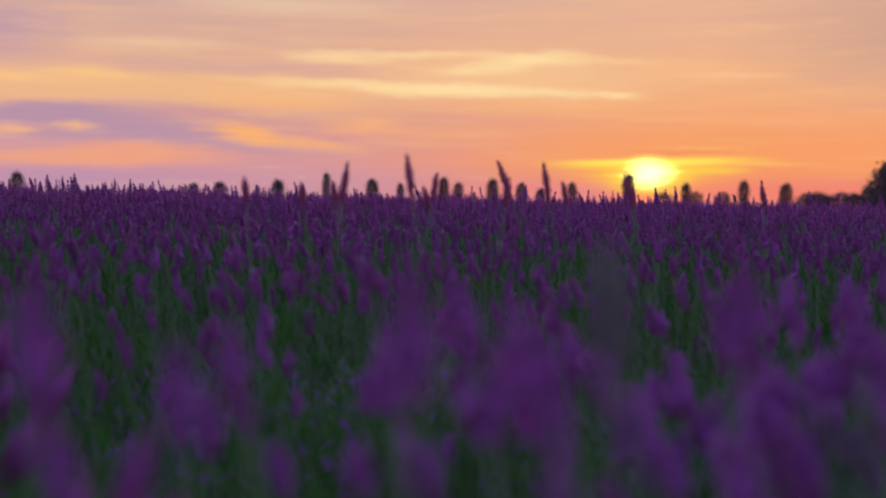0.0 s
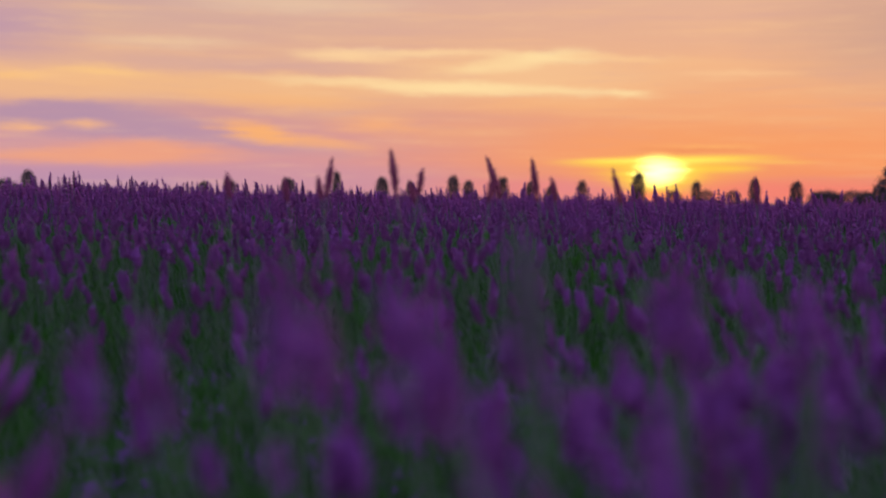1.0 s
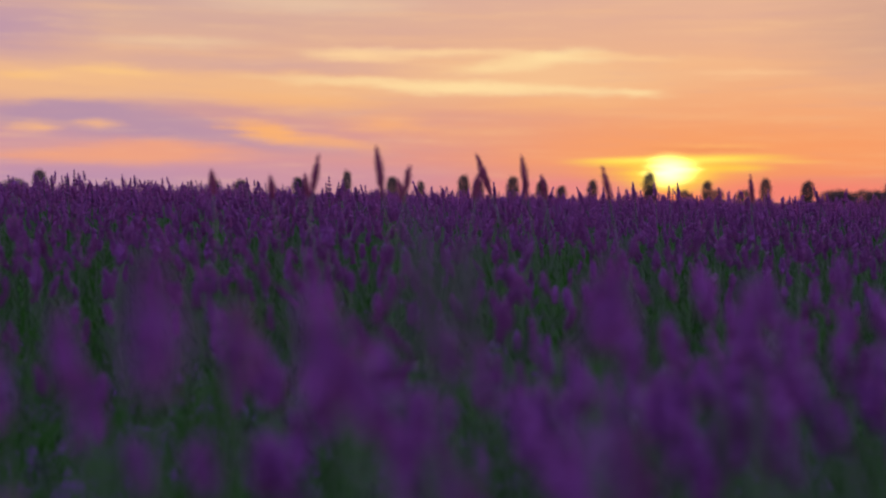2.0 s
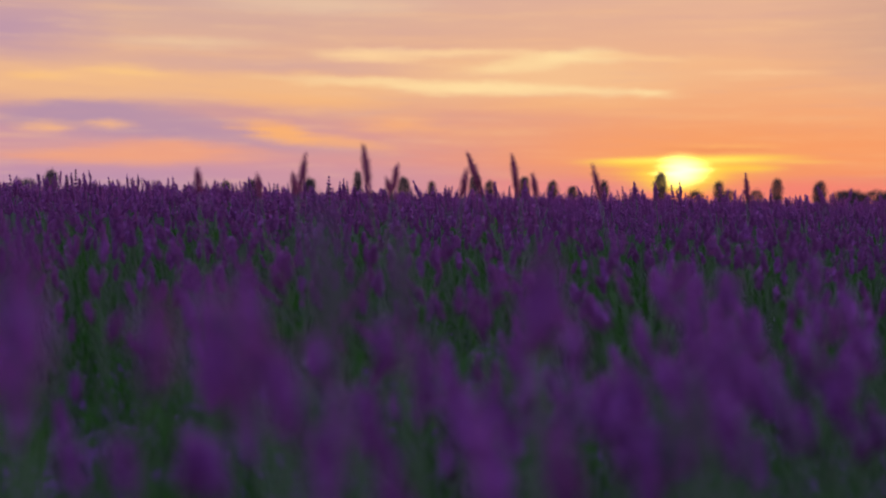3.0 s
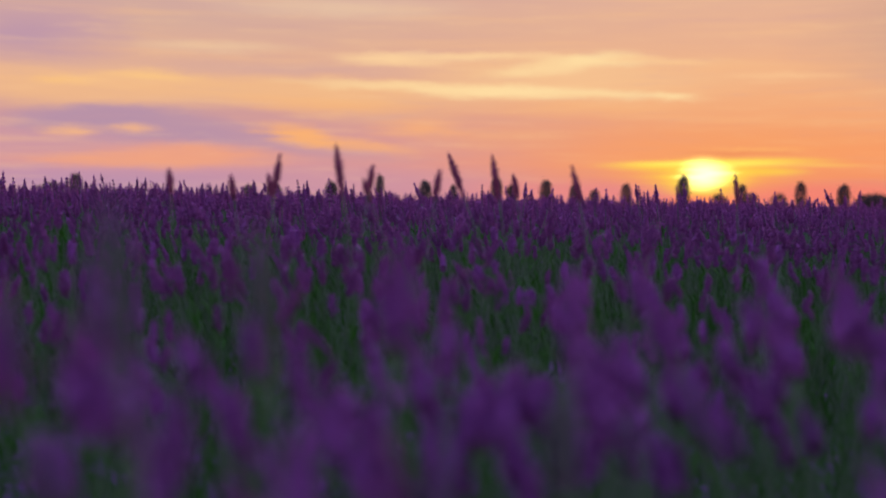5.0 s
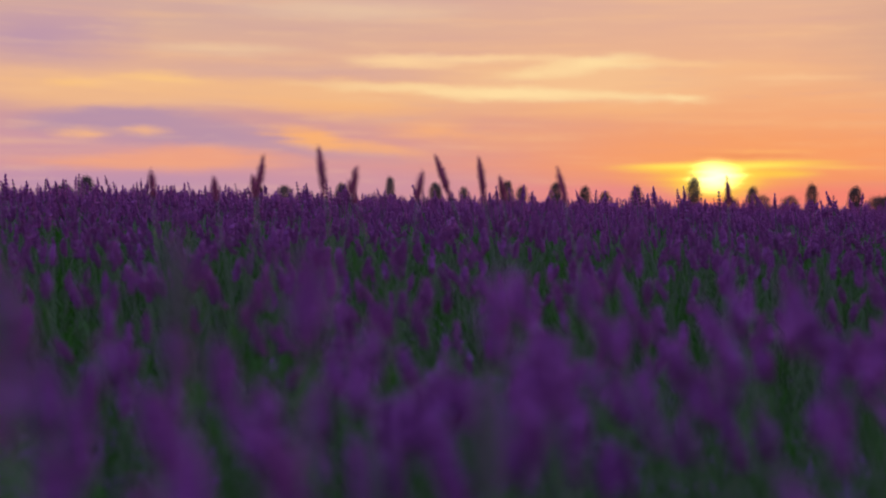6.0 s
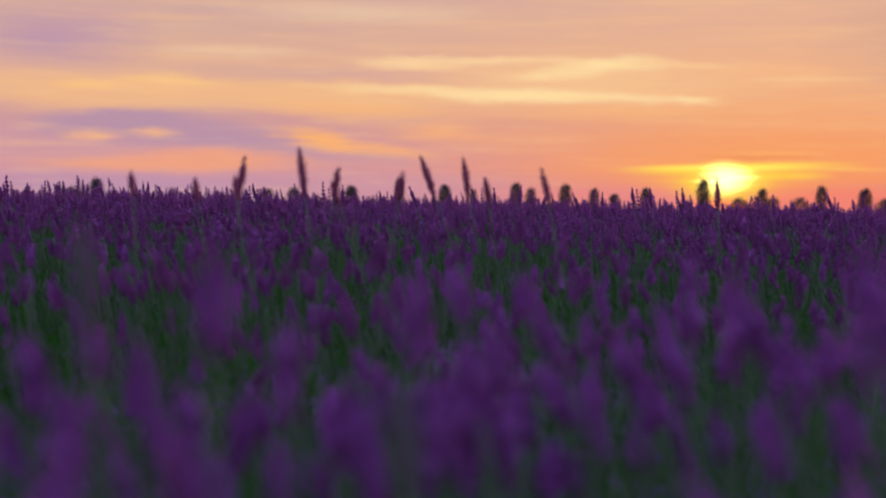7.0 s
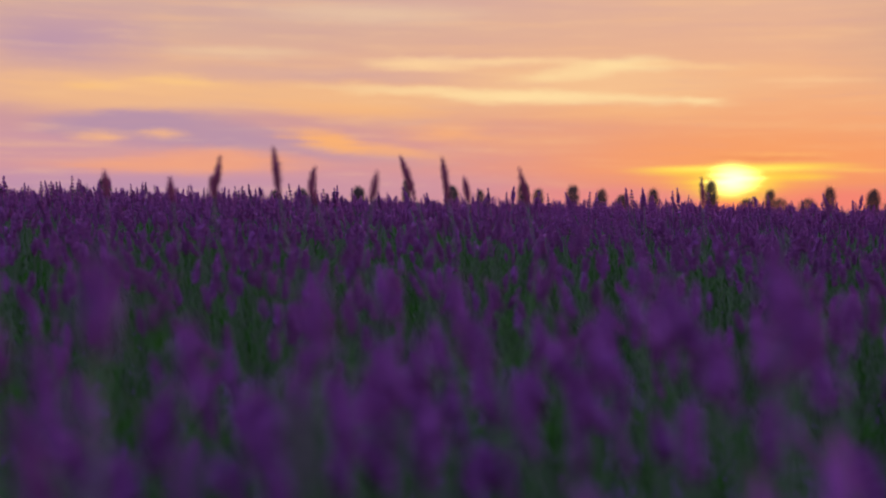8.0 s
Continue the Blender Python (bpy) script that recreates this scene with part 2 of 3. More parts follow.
def soil():
    m = bpy.data.materials.new("soil_and_grass")
    m.use_nodes = True
    n = Net(m.node_tree)
    at = n.node("ShaderNodeNewGeometry").outputs["Position"]
    wide = n.noise(at, 0.15, 4.0).outputs["Fac"]
    close = n.noise(at, 25.0, 5.0, 0.7).outputs["Fac"]
    c = n.mix(close, (0.06, 0.045, 0.03, 1), (0.16, 0.125, 0.085, 1))
    c = n.mix(n.span(wide, 0.42, 0.6, 0.1, 0.9), c, n.mix(close, (0.03, 0.06, 0.02, 1), (0.07, 0.11, 0.035, 1)))
    body = n.node("ShaderNodeBsdfPrincipled")
    n.put(body.inputs["Base Color"], c)
    body.inputs["Roughness"].default_value = 0.95
    bump = n.node("ShaderNodeBump")
    bump.inputs["Strength"].default_value, bump.inputs["Distance"].default_value = 0.8, 0.03
    n.put(bump.inputs["Height"], close)
    n.put(body.inputs["Normal"], bump.outputs[0])
    n.put(n.node("ShaderNodeOutputMaterial").inputs[0], body.outputs[0])
    return m


def leafy_mass():
    """Leaves speckled with purple buds, for the body of the plants below the flower heads."""
    m = bpy.data.materials.new("lavender_mass")
    m.use_nodes = True
    n = Net(m.node_tree)
    at = n.node("ShaderNodeNewGeometry").outputs["Position"]
    speck = n.noise(at, 38.0, 4.0, 0.6).outputs["Fac"]
    wide = n.noise(at, 1.7, 3.0).outputs["Fac"]
    c = n.mix(n.noise(at, 90.0, 3.0, 0.7).outputs["Fac"], (0.015, 0.072, 0.011, 1), (0.054, 0.175, 0.038, 1))
    buds = n.mix(n.noise(at, 140.0, 2.0).outputs["Fac"], (0.12, 0.055, 0.20, 1), (0.27, 0.12, 0.46, 1))
    c = n.mix(n.span(n.math("ADD", speck, n.math("MULTIPLY", wide, 0.25)), 0.60, 0.73), c, buds)
    body = n.node("ShaderNodeBsdfPrincipled")
    n.put(body.inputs["Base Color"], c)
    body.inputs["Roughness"].default_value = 0.9
    bump = n.node("ShaderNodeBump")
    bump.inputs["Strength"].default_value, bump.inputs["Distance"].default_value = 1.0, 0.03
    n.put(bump.inputs["Height"], speck)
    n.put(body.inputs["Normal"], bump.outputs[0])
    n.put(n.node("ShaderNodeOutputMaterial").inputs[0], body.outputs[0])
    return m


SOIL, MASS = soil(), leafy_mass()
FLORA = [STEM, LEAF, CALYX, PETAL]

# ---- mesh tools: a shape is (points, triangles, material numbers) ----
rng = np.random.default_rng(7)


def joined(*shapes):
    points, tris, mats, n = [], [], [], 0
    for p, t, m in shapes:
        points.append(p)
        tris.append(t + n)
        mats.append(m)
        n += len(p)
    return np.concatenate(points), np.concatenate(tris), np.concatenate(mats)


def mesh_of(name, shape, materials):
    p, t, m = shape
    me = bpy.data.meshes.new(name)
    me.vertices.add(len(p))
    me.vertices.foreach_set("co", np.ascontiguousarray(p, np.float32).ravel())
    me.loops.add(len(t) * 3)
    me.loops.foreach_set("vertex_index", np.ascontiguousarray(t, np.int32).ravel())
    me.polygons.add(len(t))
    me.polygons.foreach_set("loop_start", np.arange(0, 3 * len(t), 3, dtype=np.int32))
    for mat in materials:
        me.materials.append(mat)
    me.polygons.foreach_set("material_index", np.ascontiguousarray(m, np.int32))
    me.update(calc_edges=True)
    return me


def tube(path, radii, sides, mat, capped=True):
    """A tapered tube through the points of path; radius 0 at an end draws it to a point."""
    path = np.asarray(path, float)
    ring = np.arange(sides) * 2 * np.pi / sides
    points, tris = [], []
    for i, (c, r) in enumerate(zip(path, radii)):
        d = path[min(i + 1, len(path) - 1)] - path[max(i - 1, 0)]
        d = d / np.linalg.norm(d)
        a = np.cross(d, (0.31, 0.95, 0.05))
        a /= np.linalg.norm(a)
        b = np.cross(d, a)
        points.append(c + r * (np.cos(ring)[:, None] * a + np.sin(ring)[:, None] * b))
    for i in range(len(path) - 1):
        for k in range(sides):
            p, q = i * sides + k, i * sides + (k + 1) % sides
            tris += [(p, q, q + sides), (p, q + sides, p + sides)]
    points = np.concatenate(points)
    if capped:
        n = len(points)
        points = np.concatenate([points, path[-1:]])
        tris += [((len(path) - 1) * sides + k, (len(path) - 1) * sides + (k + 1) % sides, n) for k in range(sides)]
    tris = np.array(tris)
    return points, tris, np.full(len(tris), mat)


def bud(foot, way, length, width, sides, mat):
    """A calyx: a small pointed pod that leaves the stalk at foot."""
    way = way / np.linalg.norm(way)
    a = np.cross(way, (0.2, 0.3, 0.93))
    a /= np.linalg.norm(a)
    b = np.cross(way, a)
    ring = np.arange(sides) * 2 * np.pi / sides + rng.random()
    mid = foot + way * length * 0.55 + (np.cos(ring)[:, None] * a + np.sin(ring)[:, None] * b) * width
    points = np.concatenate([[foot], mid, [foot + way * length]])
    tris = []
    for k in range(sides):
        p, q = 1 + k, 1 + (k + 1) % sides
        tris += [(0, q, p), (p, q, sides + 1)]
    tris = np.array(tris)
    return points, tris, np.full(len(tris), mat)


def pod(foot, way, length, width, mat):
    """A calyx seen close: ribbed tube, narrow foot, open toothed mouth."""
    way = way / np.linalg.norm(way)
    path = [foot, foot + way * length * 0.5, foot + way * length]
    return tube(path, [width * 0.5, width * 1.1, width * 0.55], 4, mat)


def floret(foot, way, size, mat):
    """An open flower: a two-lipped corolla of five small lobes round a throat."""
    way = way / np.linalg.norm(way)
    a = np.cross(way, (0.2, 0.3, 0.93))
    a /= np.linalg.norm(a)
    b = np.cross(way, a)
    points, tris = [foot + way * size * 0.2], []
    for k in range(5):
        t = k * 2 * np.pi / 5
        out, side = np.cos(t) * a + np.sin(t) * b, -np.sin(t) * a + np.cos(t) * b
        reach = size * (1.0 if k < 3 else 1.25)
        n = len(points)
        points += [foot + way * size * 0.55 + out * reach * 0.55 + side * size * 0.36, foot + way * size * 0.5 + out * reach,
                   foot + way * size * 0.55 + out * reach * 0.55 - side * size * 0.36]
        tris += [(0, n, n + 1), (0, n + 1, n + 2)]
    tris = np.array(tris)
    return np.array(points), tris, np.full(len(tris), mat)


def blade(foot, way, length, width, mat, droop=0.25):
    """A narrow leaf, folded along its rib and bending over."""
    way = way / np.linalg.norm(way)
    a = np.cross(way, (0.0, 0.0, 1.0)) + 1e-6
    a /= np.linalg.norm(a)
    up = np.cross(a, way)
    p0, p1, p2 = foot, foot + way * length * 0.5, foot + way * length - np.array([0, 0, 1.0]) * length * droop
    points = np.array([p0, p1 + a * width * 0.5 + up * width * 0.2, p1, p1 - a * width * 0.5 + up * width * 0.2, p2])
    tris = np.array([(0, 1, 2), (0, 2, 3), (1, 4, 2), (2, 4, 3)])
    return points, tris, np.full(4, mat)


STALK = 0.66  # height of a stalk from the soil to the tip of its flower head


def around(t, rise):
    return np.array([math.cos(t) * math.cos(rise), math.sin(t) * math.cos(rise), math.sin(rise)])


def whorls(head, n=9, blunt=False):
    """Heights and widths of the rings of buds, from the lowest, which stands off, to the tip."""
    low, tip = STALK - head, STALK - 0.007
    if blunt:
        return [(low + (tip - low) * i / (n - 1), float(np.interp(i / (n - 1), [0, 0.2, 0.6, 0.85, 1.0], [0.6, 1.05, 0.95, 0.7, 0.35]))) for i in range(n)]
    return [(low + (tip - low) * (i / (n - 1)) ** 0.92, float(np.interp(i / (n - 1), [0, 0.2, 0.45, 0.75, 1.0], [0.85, 1.12, 1.08, 0.72, 0.26]))) for i in range(n)]


def stem_line(bow, n=5):
    z = np.linspace(0, STALK - 0.004, n)
    f = z / STALK
    return np.stack([bow * np.sin(np.pi * f), 0.4 * bow * np.sin(2 * np.pi * f), z], 1)


def head_close(head, slim, rings=11, bloom=0.3):
    pods, open_flowers = [], []
    for z, w in whorls(head, rings, bloom == 0):
        k = 10 if w > 0.8 else 6 if w > 0.5 else 4
        for j in range(k):
            t = 2 * np.pi * (j + rng.random() * 0.5) / k
            way = around(t, radians(rng.uniform(40, 68) + (16 if w < 0.75 else 0)))
            foot = np.array([0, 0, min(z + rng.uniform(-0.0035, 0.0035), STALK - 0.007)]) + way * 0.0012
            long = rng.uniform(0.0064, 0.0092) * (0.45 + 0.55 * w) * slim
            pods.append(pod(foot, way, long, 0.0017 * (0.6 + 0.4 * w), 0))
            if rng.random() < bloom:
                open_flowers.append(floret(foot + way * long * 0.9, way, rng.uniform(0.0026, 0.0038) * (0.5 + 0.5 * w), 0))
    pods.append(pod(np.array([0, 0, STALK - 0.009]), around(1.0, 1.5), 0.009, 0.0013, 0))
    return joined(*pods), open_flowers and joined(*open_flowers)


def stalk_mid(head):
    line = stem_line(rng.uniform(-0.012, 0.012), 4)
    out = [tube(line, [0.0017, 0.0016, 0.0014, 0.001], 3, 0, False)]
    for z, w in whorls(head)[:8]:
        for j in range(4):
            t = 2 * np.pi * (j + rng.random()) / 4
            way = around(t, radians(rng.uniform(38, 72)))
            out.append(bud(np.array([0, 0, z + rng.uniform(-0.003, 0.003)]), way, 0.0105 * (0.4 + 0.6 * w), 0.0029 * (0.55 + 0.45 * w), 3, 2))
    out.append(bud(np.array([0, 0, STALK - 0.010]), around(0, 1.5), 0.010, 0.0026, 4, 2))
    for j in range(3):
        z, w = whorls(head)[rng.integers(0, 8)]
        way = around(rng.uniform(0, 6.28), 0.6)
        f = np.array([0, 0, z + 0.003]) + way * 0.007
        side = np.cross(way, (0, 0, 1.0)) * 0.003
        out.append((np.array([f, f + side + way * 0.003, f - side + way * 0.003, f + way * 0.005 + (0, 0, 0.002)]), np.array([(0, 1, 3), (0, 3, 2)]), np.array([3, 3])))
    for j in range(6):
        z = rng.uniform(0.12, 0.50)
        out.append(blade(np.array([0, 0, z]), around(rng.uniform(0, 6.28), rng.uniform(0.5, 1.2)), rng.uniform(0.035, 0.06), 0.0045, 1))
    return joined(*out)


def stalk_spaced(head):
    """A slim spike whose rings of buds stand apart, with bare stem between them."""
    out = [tube(stem_line(rng.uniform(-0.008, 0.008), 4), [0.0016, 0.0015, 0.0013, 0.0009], 3, 0, False)]
    for z, w in whorls(head, 6):
        for j in range(6):
            way = around(2 * np.pi * (j + rng.random() * 0.6) / 6, radians(rng.uniform(30, 62)))
            out.append(bud(np.array([0, 0, min(z, STALK - 0.008) + rng.uniform(-0.001, 0.001)]), way, 0.0088 * (0.4 + 0.6 * w), 0.0024 * (0.5 + 0.5 * w), 3, 2))
    out.append(bud(np.array([0, 0, STALK - 0.009]), around(0, 1.5), 0.009, 0.0022, 4, 2))
    return joined(*out)


def stalk_low(head):
    out = [(np.array([(0.0012, 0, 0), (-0.0012, 0, 0), (0, 0.0012, 0.3), (0, 0, STALK - head)]), np.array([(0, 1, 3), (1, 2, 3), (2, 0, 3)]), np.zeros(3, int))]
    rings = whorls(head)
    for z, w in (rings[0], rings[2], rings[4], rings[6], rings[7]):
        out.append(bud(np.array([rng.uniform(-0.001, 0.001), 0, z - 0.003]), np.array([0.1 * rng.normal(), 0.1 * rng.normal(), 1.0]), 0.0185, 0.0074 * w, 4, 2))
    for j in range(2):
        out.append(blade(np.array([0, 0, rng.uniform(0.2, 0.45)]), around(rng.uniform(0, 6.28), 0.9), 0.06, 0.007, 1))
    return joined(*out)


def stalk_far(head):
    return joined((np.array([(0.002, 0, 0.25), (-0.002, 0, 0.25), (0, 0, STALK - head)]), np.array([(0, 1, 2)]), np.zeros(1, int)),
                  bud(np.array([0, 0, STALK - head]), np.array([0, 0, 1.0]), head * 0.5, 0.0072, 3, 2),
                  bud(np.array([0, 0, STALK - head * 0.62]), np.array([0, 0, 1.0]), head * 0.62, 0.0070, 3, 2))


def tuft():
    """Five flower heads of one plant, spread like a fan."""
    out = []
    for k in range(5):
        t, r = 1.26 * k + rng.uniform(-0.4, 0.4), rng.uniform(0.01, 0.06)
        foot = np.array([r * math.cos(t), r * math.sin(t), STALK - rng.uniform(0.065, 0.13)])
        low = np.array([0.4 * foot[0], 0.4 * foot[1], 0.25])
        out.append((np.array([low + (0.002, 0, 0), low - (0.002, 0, 0), foot]), np.array([(0, 1, 2)]), np.zeros(1, int)))
        out.append(bud(foot, around(t, rng.uniform(0.9, 1.4)), 0.062, 0.0085, 3, 2))
    return joined(*out)


def planted(shapes, x, y, tall, sway):
    """All stalks as one shape: each stands at x, y, is scaled to its height, turned and tilted."""
    n = len(x)
    kind = rng.integers(0, len(shapes), n)
    calm_far = sway * np.interp(np.hypot(x - 0.14, y), [2.0, 3.6], [1.0, 0.6])
    turn, lean_x, lean_y = rng.uniform(0, 6.28, n), rng.normal(-0.06, calm_far, n), rng.normal(0, calm_far, n)
    out = []
    for k, (p, t, m) in enumerate(shapes):
        i = np.nonzero(kind == k)[0]
        if not len(i):
            continue
        c, s = np.cos(turn[i])[:, None], np.sin(turn[i])[:, None]
        size = (tall[i] / STALK)[:, None]
        px, py, pz = p[:, 0][None] * size, p[:, 1][None] * size, p[:, 2][None] * size
        bend = (np.maximum(p[:, 2], 0)[None] / STALK) ** 1.6 * tall[i][:, None]
        q = np.stack([x[i][:, None] + c * px - s * py + lean_x[i][:, None] * bend, y[i][:, None] + s * px + c * py + lean_y[i][:, None] * bend, pz], 2)
        tri = t[None] + (np.arange(len(i)) * len(p))[:, None, None]
        out.append((q.reshape(-1, 3), tri.reshape(-1, 3), np.tile(m, len(i))))
    return joined(*out)


def swell(x, y):
    """How the tops of the field rise and fall, -1 to 1."""
    return np.sin(1.9 * x + 0.6 * y + 0.5) * 0.4 + np.sin(3.7 * x - 2.3 * y + 1.0) * 0.3 + np.sin(0.7 * x + 2.9 * y) * 0.3


def scatter(n, near, far, a0, a1):
    """n even random places between two radii and two azimuths (degrees)."""
    r = np.sqrt(rng.uniform(near ** 2, far ** 2, n))
    a = np.radians(rng.uniform(a0, a1, n))
    return r * np.sin(a) + 0.14, r * np.cos(a) + 0.04


def clear_of_path(x, y, gap):
    """Leaves a free strip round the camera's way, which runs from (0, 0) to (0.283, 0.092)."""
    f = np.clip((x * 0.283 + y * 0.092) / (0.283 ** 2 + 0.092 ** 2), 0, 1)
    return np.hypot(x - 0.283 * f, y - 0.092 * f) > gap


def heights(x, y, mean, spread):
    d = np.hypot(x - 0.14, y)
    furrow = np.interp(d, [0.3, 0.7, 1.1, 1.9, 2.7, 3.6, 5], [-0.01, -0.012, -0.05, -0.045, -0.010, 0.008, 0.014])
    rise = -0.008 * np.clip(x, -8, 8) * np.clip(d / 4, 0, 1)  # the field climbs a little to one side
    h = mean + furrow + rise + 0.022 * swell(x, y) + rng.normal(0, spread, len(x))
    top = np.interp(d, [0, 0.5, 1.5, 3, 6, 14, 60], [0.675, 0.66, 0.675, 0.722, 0.765, 0.80, 0.90]) + rise
    tall = np.where(rng.random(len(x)) < 0.09, rng.uniform(0.01, 0.045, len(x)), 0.0) * np.interp(d, [2.5, 4.5, 8, 12], [0, 1, 1, 0])
    return np.minimum(h, top + rng.normal(0, 0.008, len(x))) + tall


def thinned(x, y, depth):
    """Thin places between the plants."""
    return rng.random(len(x)) < 1 - depth * (0.5 - 0.5 * swell(1.7 * x + 3, 1.7 * y))


def airier(x, y, near, middle):
    """Fewer stalks close by, where a path runs through the field."""
    d = np.hypot(x - 0.14, y)
    return rng.random(len(x)) < np.interp(d, [0.0, 0.9, 1.2, 1.7, 2.4, 3.4], [near, near, 0.5 * middle, middle, middle + 0.15, 0.68])


def shoot():
    """A leafy green shoot without a flower."""
    tall = rng.uniform(0.50, 0.66)
    out = [tube([(0, 0, 0), (0.006, 0, tall * 0.5), (0, 0.004, tall)], [0.0016, 0.0013, 0.0004], 3, 0, False)]
    for j in range(9):
        z = tall * (0.35 + 0.62 * j / 8)
        for k in range(2):
            out.append(blade(np.array([0, 0, z]), around(1.6 * j + 3.14 * k + rng.uniform(-0.4, 0.4), rng.uniform(0.75, 1.3)), rng.uniform(0.04, 0.065), 0.0055, 1, 0.12))
    return joined(*out)


def stuff(name, shape, label, category):
    return tagged(new(name, mesh_of(name, shape, FLORA)), label, category, kind="stuff")


# ---- ground ----
bm = bmesh.new()
rim = [0.0, 2, 5, 10, 20, 40, 80, 160, 320, 640, 1300, 2600]
rows_of = []
for r in rim:
    rows_of.append([bm.verts.new((r * math.sin(a * math.pi / 24), r * math.cos(a * math.pi / 24), 0.0)) for a in range(48)] if r else [bm.verts.new((0, 0, 0))])
for i in range(1, len(rim) - 1):
    for k in range(48):
        bm.faces.new((rows_of[i][k], rows_of[i + 1][k], rows_of[i + 1][(k + 1) % 48], rows_of[i][(k + 1) % 48]))
for k in range(48):
    bm.faces.new((rows_of[0][0], rows_of[1][k], rows_of[1][(k + 1) % 48]))
bmesh.ops.recalc_face_normals(bm, faces=bm.faces)
me = bpy.data.meshes.new("ground")
bm.to_mesh(me)
bm.free()
me.materials.append(SOIL)
tagged(new("ground", me), "brown soil with patches of grass under the lavender", "ground", kind="structure")

# ---- the lavender field ----
MID = [stalk_mid(h) for h in (0.030, 0.035, 0.041, 0.033, 0.047, 0.038)]
LOW = [stalk_low(h) for h in (0.052, 0.06, 0.068, 0.056)]
FAR = [stalk_far(h) for h in (0.05, 0.06, 0.07)]

x, y = scatter(6400, 0.25, 5.6, -28, 26)
keep = clear_of_path(x, y, 0.24) & thinned(x, y, 0.45) & airier(x, y, 0.03, 0.46)
x, y = x[keep], y[keep]
stuff("lavender_field", planted(MID, x, y, heights(x, y, 0.655, 0.032), 0.15),
      "dense field of purple lavender flower heads on green stems", "lavender")
x, y = scatter(150, 3.6, 7.5, -26, 20)
stuff("lavender_field", planted([stalk_spaced(h) for h in (0.052, 0.06, 0.066, 0.057)], x, y, rng.uniform(0.73, 0.785, len(x)) - 0.010 * np.clip(x, -3, 3), 0.10),
      "slim lavender spikes standing up out of the field", "lavender")
x, y = scatter(4600, 0.55, 5.0, -29, 27)
keep = clear_of_path(x, y, 0.3)
x, y = x[keep], y[keep]
stuff("lavender_foliage", planted([shoot() for _ in range(5)], x, y, heights(x, y, 0.63, 0.04) - 0.025, 0.10),
      "narrow grey-green leaves of lavender below its flowers", "leaves")
x, y = scatter(13500, 5.4, 14.0, -28, 26)
stuff("lavender_field", planted(LOW, x, y, heights(x, y, 0.672, 0.040), 0.13),
      "dense field of purple lavender flower heads on green stems", "lavender")
x, y = scatter(15000, 13.5, 60.0, -28, 26)
stuff("lavender_field", planted(FAR, x, y, heights(x, y, 0.66, 0.055), 0.08),
      "far purple lavender fading into one mass", "lavender")
x, y = scatter(9500, 0.3, 6.5, 26, 332)
keep = clear_of_path(x, y, 0.24)
x, y = x[keep], y[keep]
stuff("lavender_field", planted([tuft() for _ in range(6)], x, y, heights(x, y, 0.655, 0.026), 0.10),
      "purple lavender on green stems round a narrow clearing", "lavender")
x, y = scatter(2400, 0.5, 5.2, 26, 332)
stuff("lavender_foliage", planted([shoot() for _ in range(4)], x, y, heights(x, y, 0.63, 0.04), 0.10),
      "narrow grey-green leaves of lavender below its flowers", "leaves")
x, y = scatter(9500, 6.3, 40.0, 26, 332)
stuff("lavender_field", planted(FAR, x, y, heights(x, y, 0.66, 0.035), 0.08),
      "wide purple lavender field under the evening sky", "lavender")


def mounds(near, far, rings, spokes, a0, a1):
    """The leafy mass of the plants below the flowers, as low swelling ground cover."""
    r = np.geomspace(near, far, rings)
    a = np.radians(np.linspace(a0, a1, spokes))
    rr, aa = np.meshgrid(r, a, indexing="ij")
    x, y = rr * np.sin(aa) + 0.14, rr * np.cos(aa) + 0.04
    z = 0.33 + 0.10 * swell(x * 1.3, y * 1.3) + rng.normal(0, 0.03, x.shape)
    z *= np.clip((rr - 0.3) / 1.6, 0, 1)
    z[-1] = 0.0
    p = np.stack([x, y, z], 2).reshape(-1, 3)
    i, k = np.meshgrid(np.arange(rings - 1), np.arange(spokes - 1), indexing="ij")
    v = (i * spokes + k).ravel()
    t = np.concatenate([np.stack([v, v + spokes, v + spokes + 1], 1), np.stack([v, v + spokes + 1, v + 1], 1)])
    return p, t, np.zeros(len(t), int)


tagged(new("lavender_foliage", mesh_of("lavender_foliage", mounds(0.3, 200.0, 170, 300, -28, 332), [MASS])),
       "low leafy mounds of lavender plants speckled with purple buds", "lavender", kind="stuff")


# head length, bow of the stem, thickness
FULL = [(0.026, 0.006, 0.78), (0.031, -0.008, 0.86), (0.036, 0.004, 0.76), (0.028, -0.004, 0.72), (0.040, 0.009, 0.84), (0.033, -0.006, 0.78)]
SLENDER = [(0.046, 0.005, 0.84), (0.053, -0.006, 0.90), (0.060, 0.004, 0.82)]
# spikes against the sky, with the red backlight in their colour
RED_LIT_KIND = [(0.052, 0.005, 0.70), (0.047, -0.007, 0.62), (0.056, 0.003, 0.72)]
RED_LIT_SHORT = [(0.030, 0.005, 0.60), (0.034, -0.006, 0.66)]
GREEN = [(0.044, 0.004, 0.66)]


